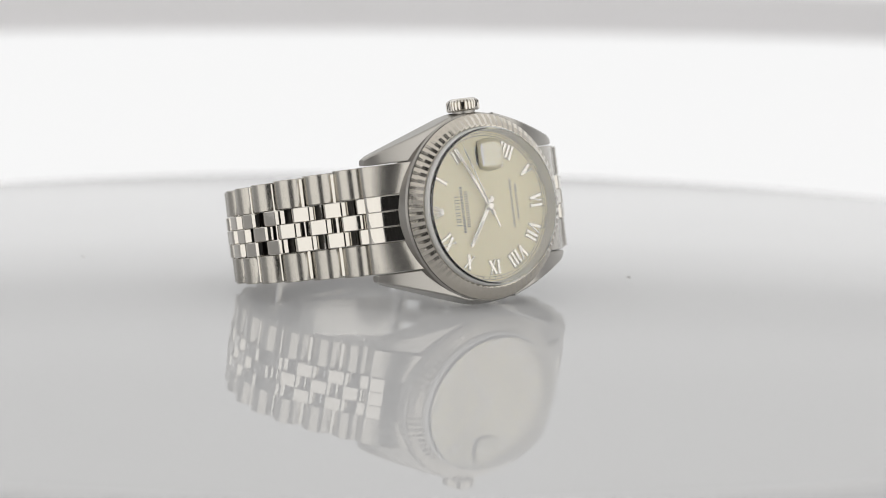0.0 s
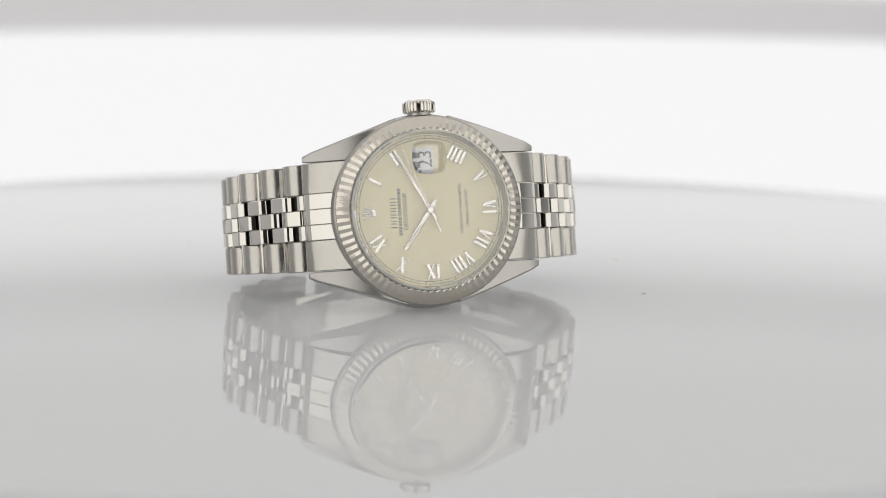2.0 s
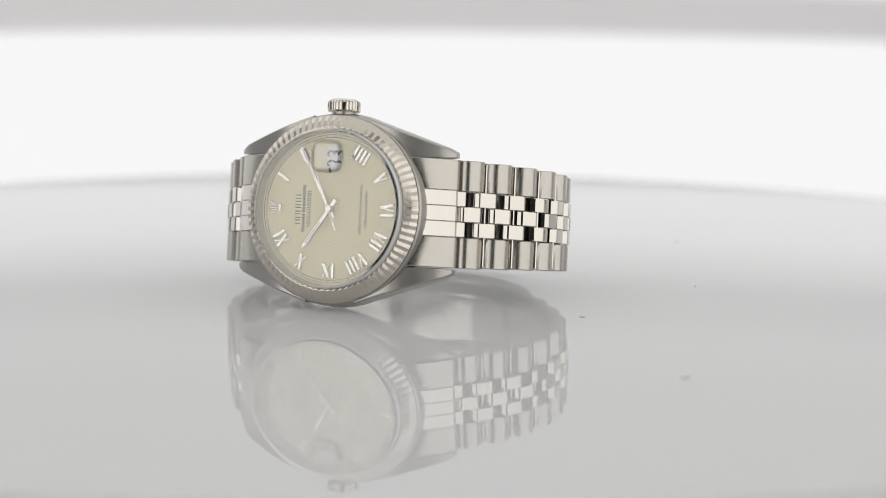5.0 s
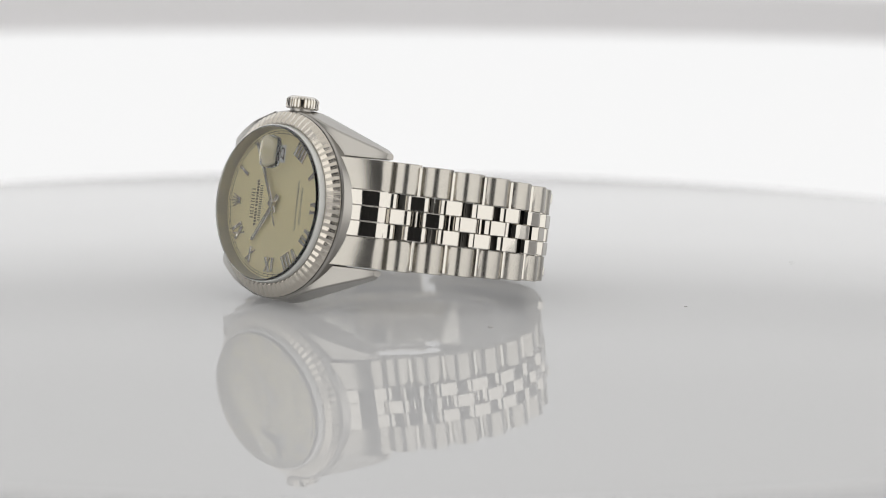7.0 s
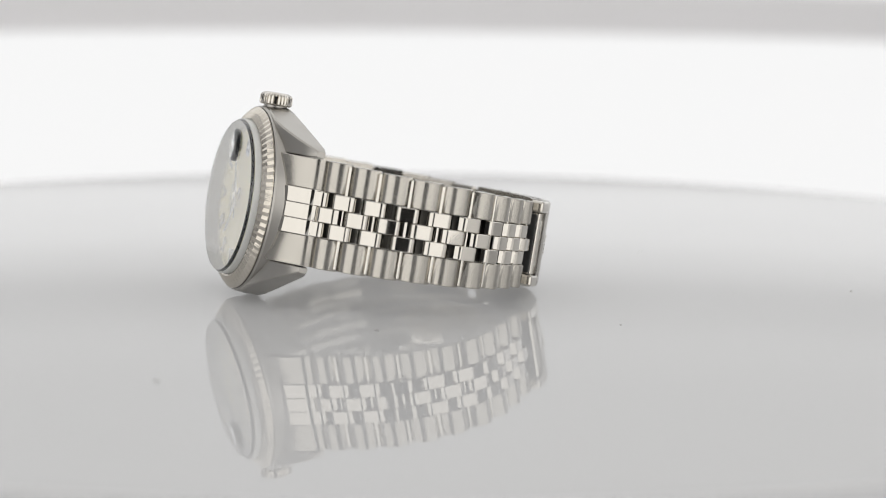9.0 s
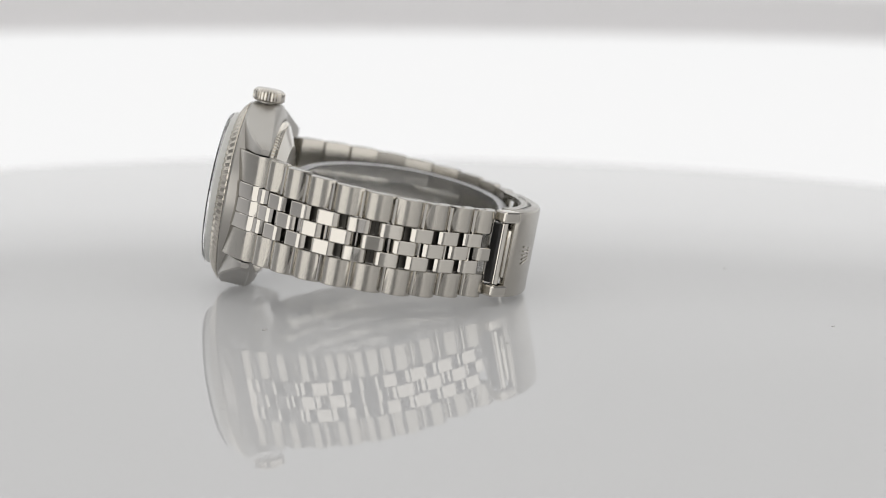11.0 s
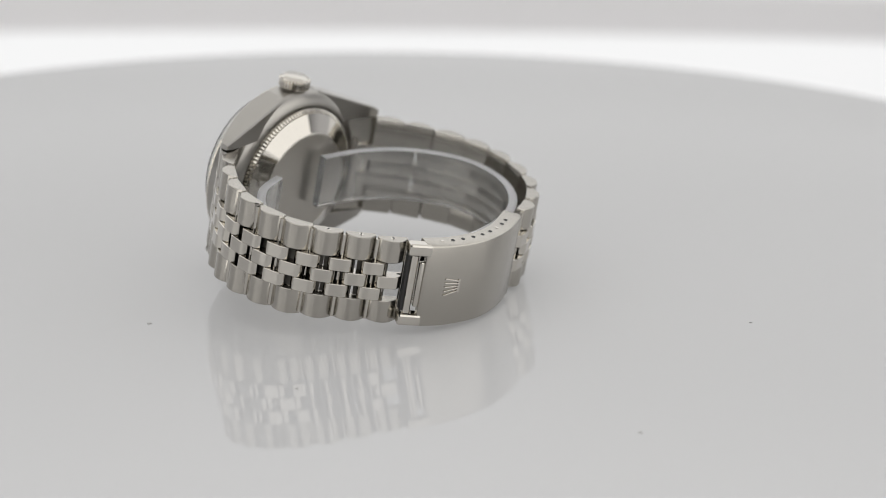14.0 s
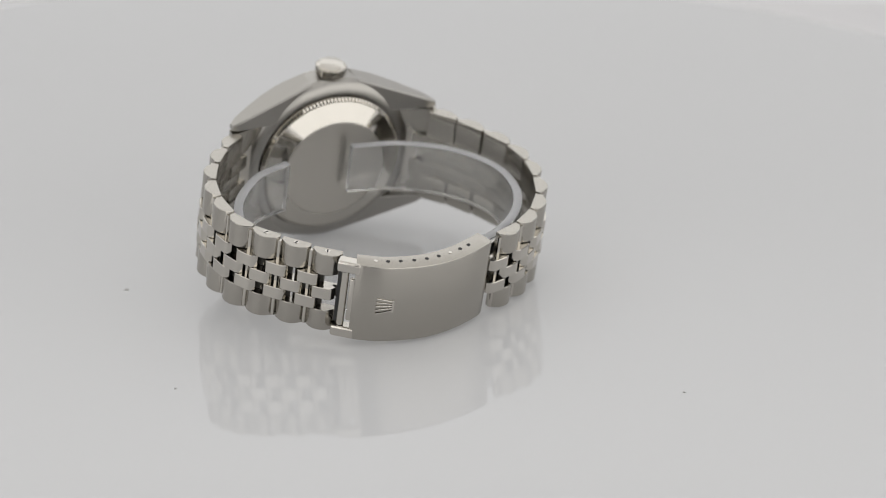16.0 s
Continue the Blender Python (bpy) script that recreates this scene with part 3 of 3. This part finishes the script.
def end_back(sx):
    """The flat inner plate of an end link, with its two spring bar slots."""
    bm = bmesh.new()
    at = Matrix.Translation((sx * 19.3, 4.75, 0)) @ pose(0, 0, 0, 0, 0, sx * 14)
    box_into(bm, (4.8, 0.7, 19.4), at, 0.15)
    plate = part("end_plate", bm, brushed_back, bracelet, "flat satin back of the end link")
    for q in (-1, 1):
        bm = bmesh.new()
        box_into(bm, (1.0, 0.1, 2.2), at @ Matrix.Translation((sx * 0.9, 0.34, q * 7.6)))
        box_into(bm, (2.4, 0.1, 0.5), at @ Matrix.Translation((sx * -0.2, 0.34, q * 8.7)))
        part("slot", bm, gap_shade, plate, "dark spring bar slot")


for sx in (-1, 1):
    end_link(sx)
    end_back(sx)

# clasp: a bowed cover with side walls, adjustment holes and an engraved emblem
clasp = new("clasp")
clasp.parent = watch
COVER = spline([(16.1, 53.5), (11.2, 55.7), (5, 56.8), (0, 56.7), (-6, 55.2), (-12.6, 52.3)])
CL = COVER[-1][0]
rows = []
for i in range(33):
    s = CL * i / 32
    p, d = along(COVER, s)
    o = Vector((-d.y, d.x)) * -1
    o = o if o.y > 0 else -o
    z = CLASP_Z
    h, c, t = 8.3, 0.5, 3.8
    e = 0.35 if i in (0, 32) else 0
    sec = []
    for dep, zz in ((c + e, h), (c * 0.3 + e, h - c * 0.3), (e, h - c), (e, -h + c), (c * 0.3 + e, -h + c * 0.3), (c + e, -h), (t, -h), (t, -h + 0.9), (1.0 + e, -h + 0.9), (1.0 + e, h - 0.9),
                    (t, h - 0.9), (t, h)):
        sec.append((p.x - o.x * dep, p.y - o.y * dep, zz + z))
    rows.append(sec)
part("clasp_cover", loft(rows), brushed_link, clasp, "brushed steel clasp cover", smooth=30)
for k, s in enumerate((3.5, 6.2, 8.8, 11.6, 14.4, 17.3, 20.2, 22.9, 25.4)):
    p, d = along(COVER, s)
    o = Vector((-d.y, d.x))
    o = o if o.y > 0 else -o
    for q in (-1, 1):
        bm = bmesh.new()
        bmesh.ops.create_cone(bm, cap_ends=True, radius1=0.00038, radius2=0.00038, depth=0.00012, segments=14)
        bm.transform(Matrix.Translation(MM(p.x - o.x * 2.2, p.y - o.y * 2.2, CLASP_Z + q * 8.31)))
        part("pin_hole", bm, polished if k in (0, 6) else gap_shade, clasp, "small round hole" if k not in (0, 6) else "pin head")
crest = bmesh.new()
p, d = along(COVER, 5.9)
o = Vector((-d.y, d.x))
o = o if o.y > 0 else -o
mc = Matrix.Translation((p.x, p.y, CLASP_Z - 0.2)) @ Matrix((Vector((d.x, d.y, 0)).cross(Vector((o.x, o.y, 0))) * 1, Vector((d.x, d.y, 0)), Vector((o.x, o.y, 0)))).transposed().to_4x4()
mc = mc @ Matrix.Scale(1.35, 4)
stroke(crest, mc, -1.0, 1.3, 1.0, 1.3, 0.35, 0.14, -0.02)
for k in range(5):
    stroke(crest, mc, 0.36 * (k - 2), 1.2, 0.62 * (k - 2), -1.1, 0.22, 0.16, -0.02)
part("crest", crest, polished, clasp, "small raised pronged emblem")
# the open end at six o'clock: two cheeks, a dark block painting in the hollow's shade, the spring bar and the curled
# tongue
END = Matrix.Translation((16.3, 51.6, CLASP_Z)) @ pose(0, 0, 0, 0, 0, -36)
bm = bmesh.new()
box_into(bm, (0.9, 1.9, 11.2), END @ Matrix.Translation((1.7, -0.75, 0)), 0.15)
part("opening", bm, gap_shade, clasp, "dark block painting in the shaded opening at the clasp's end")
for q in (-1, 1):
    bm = bmesh.new()
    box_into(bm, (4.6, 2.6, 2.3), END @ Matrix.Translation((0.1, 0.0, q * 7.1)), 0.45)
    part("ear", bm, polished, clasp, "polished cheek of the clasp")
bm = bmesh.new()
tmp = bmesh.new()
bmesh.ops.create_cone(tmp, cap_ends=True, radius1=0.75, radius2=0.75, depth=11.6, segments=20)
merge(bm, tmp, END @ Matrix.Translation((0.8, 0.15, 0)))
part("spring_bar", bm, polished, clasp, "thin polished spring bar", smooth=30)
bm = bmesh.new()
box_into(bm, (1.3, 1.0, 9.2), END @ Matrix.Translation((-0.8, 0.3, 0)), 0.35)
part("tongue", bm, polished, clasp, "polished tongue beside the spring bar", smooth=30)
# folding blade inside
FOLD = spline([(14, 50.2), (5, 52.6), (-5, 51.8), (-12, 49.2), (-19, 45.0), (-24, 40.5)])
rows = []
for i in range(25):
    p, d = along(FOLD, FOLD[-1][0] * i / 24)
    o = Vector((-d.y, d.x))
    o = o if o.y > 0 else -o
    rows.append([(p.x - o.x * q, p.y - o.y * q, SAG * p.y + z) for q, z in ((0, 5.2), (0, -5.2), (0.8, -5.2), (0.8, 5.2))])
part("fold_blade", loft(rows), polished, clasp, "thin folding clasp blade", smooth=30)

# ---- clear plastic holder inside the bracelet ----
holder = tagged(new("watch_holder"), "clear plastic cuff holding the watch bracelet open", "watch holder")
CUFF_LIFT, CUFF_TILT = 0.4, 0.052
CUFF = spline([(-2.6, 8.6), (-12, 10.6), (-21.0, 15.8), (-27.2, 24.5), (-27.6, 34), (-23.0, 42.5), (-14.4, 48.4), (-3, 50.6), (8, 50.2), (18, 46.6), (26.5, 39), (29.4, 30),
               (27.0, 21), (20, 13.5), (12.5, 10.6)])
rows = []
for i in range(97):
    p, d = along(CUFF, CUFF[-1][0] * i / 96)
    o = Vector((d.y, -d.x))
    z = SAG * p.y + CUFF_LIFT - CUFF_TILT * p.x
    a = 0.2
    rows.append([(p.x + o.x * q, p.y + o.y * q, z + h) for q, h in ((0, 5.4 - a), (a, 5.4), (1.8 - a, 5.4), (1.8, 5.4 - a), (1.8, -5.0 + a), (1.8 - a, -5.0), (a, -5.0), (0, -5.0 + a))])
cuff = part("cuff", loft(rows), holder_plastic, holder, smooth=40)
cuff.visible_shadow = False
frosted = mat("frosted_edge", (0.74, 0.74, 0.75), 0.5, 0.0, Transmission_Weight=0.65, IOR=1.3)
for side, base, name in ((1, 5.41, "upper_rim"), (-1, 5.01, "lower_rim")):
    rows = []
    for i in range(97):
        p, d = along(CUFF, CUFF[-1][0] * i / 96)
        o = Vector((d.y, -d.x))
        rows.append([(p.x + o.x * q, p.y + o.y * q, SAG * p.y + CUFF_LIFT - CUFF_TILT * p.x + side * h) for q, h in ((0.05, base), (0.4, base + 0.2), (1.4, base + 0.2), (1.75, base))])
    part(name, loft(rows), frosted, holder, "frosted cut edge", smooth=40)

# ---- what moves ----
REST = Matrix.Translation((-0.00014, -0.02719, 0.01844)) @ pose(0, 0, 0, 0, 0, -5.3) @ pose(0, 0, 0, -10.0) @ pose(0, 0, 0, 0, -2.05, 0)


def motions():
    walk(turntable, [(t, pose(0, 0, 0, 0, 0, a)) for t, a in SPIN])
    for thing in (watch, holder):
        walk(thing, [(t, pose(0, 0, 0, 0, 0, a) @ REST) for t, a in SPIN])
    walk(swing_band, [(t, arm(e)) for t, e in RISE])


motions()
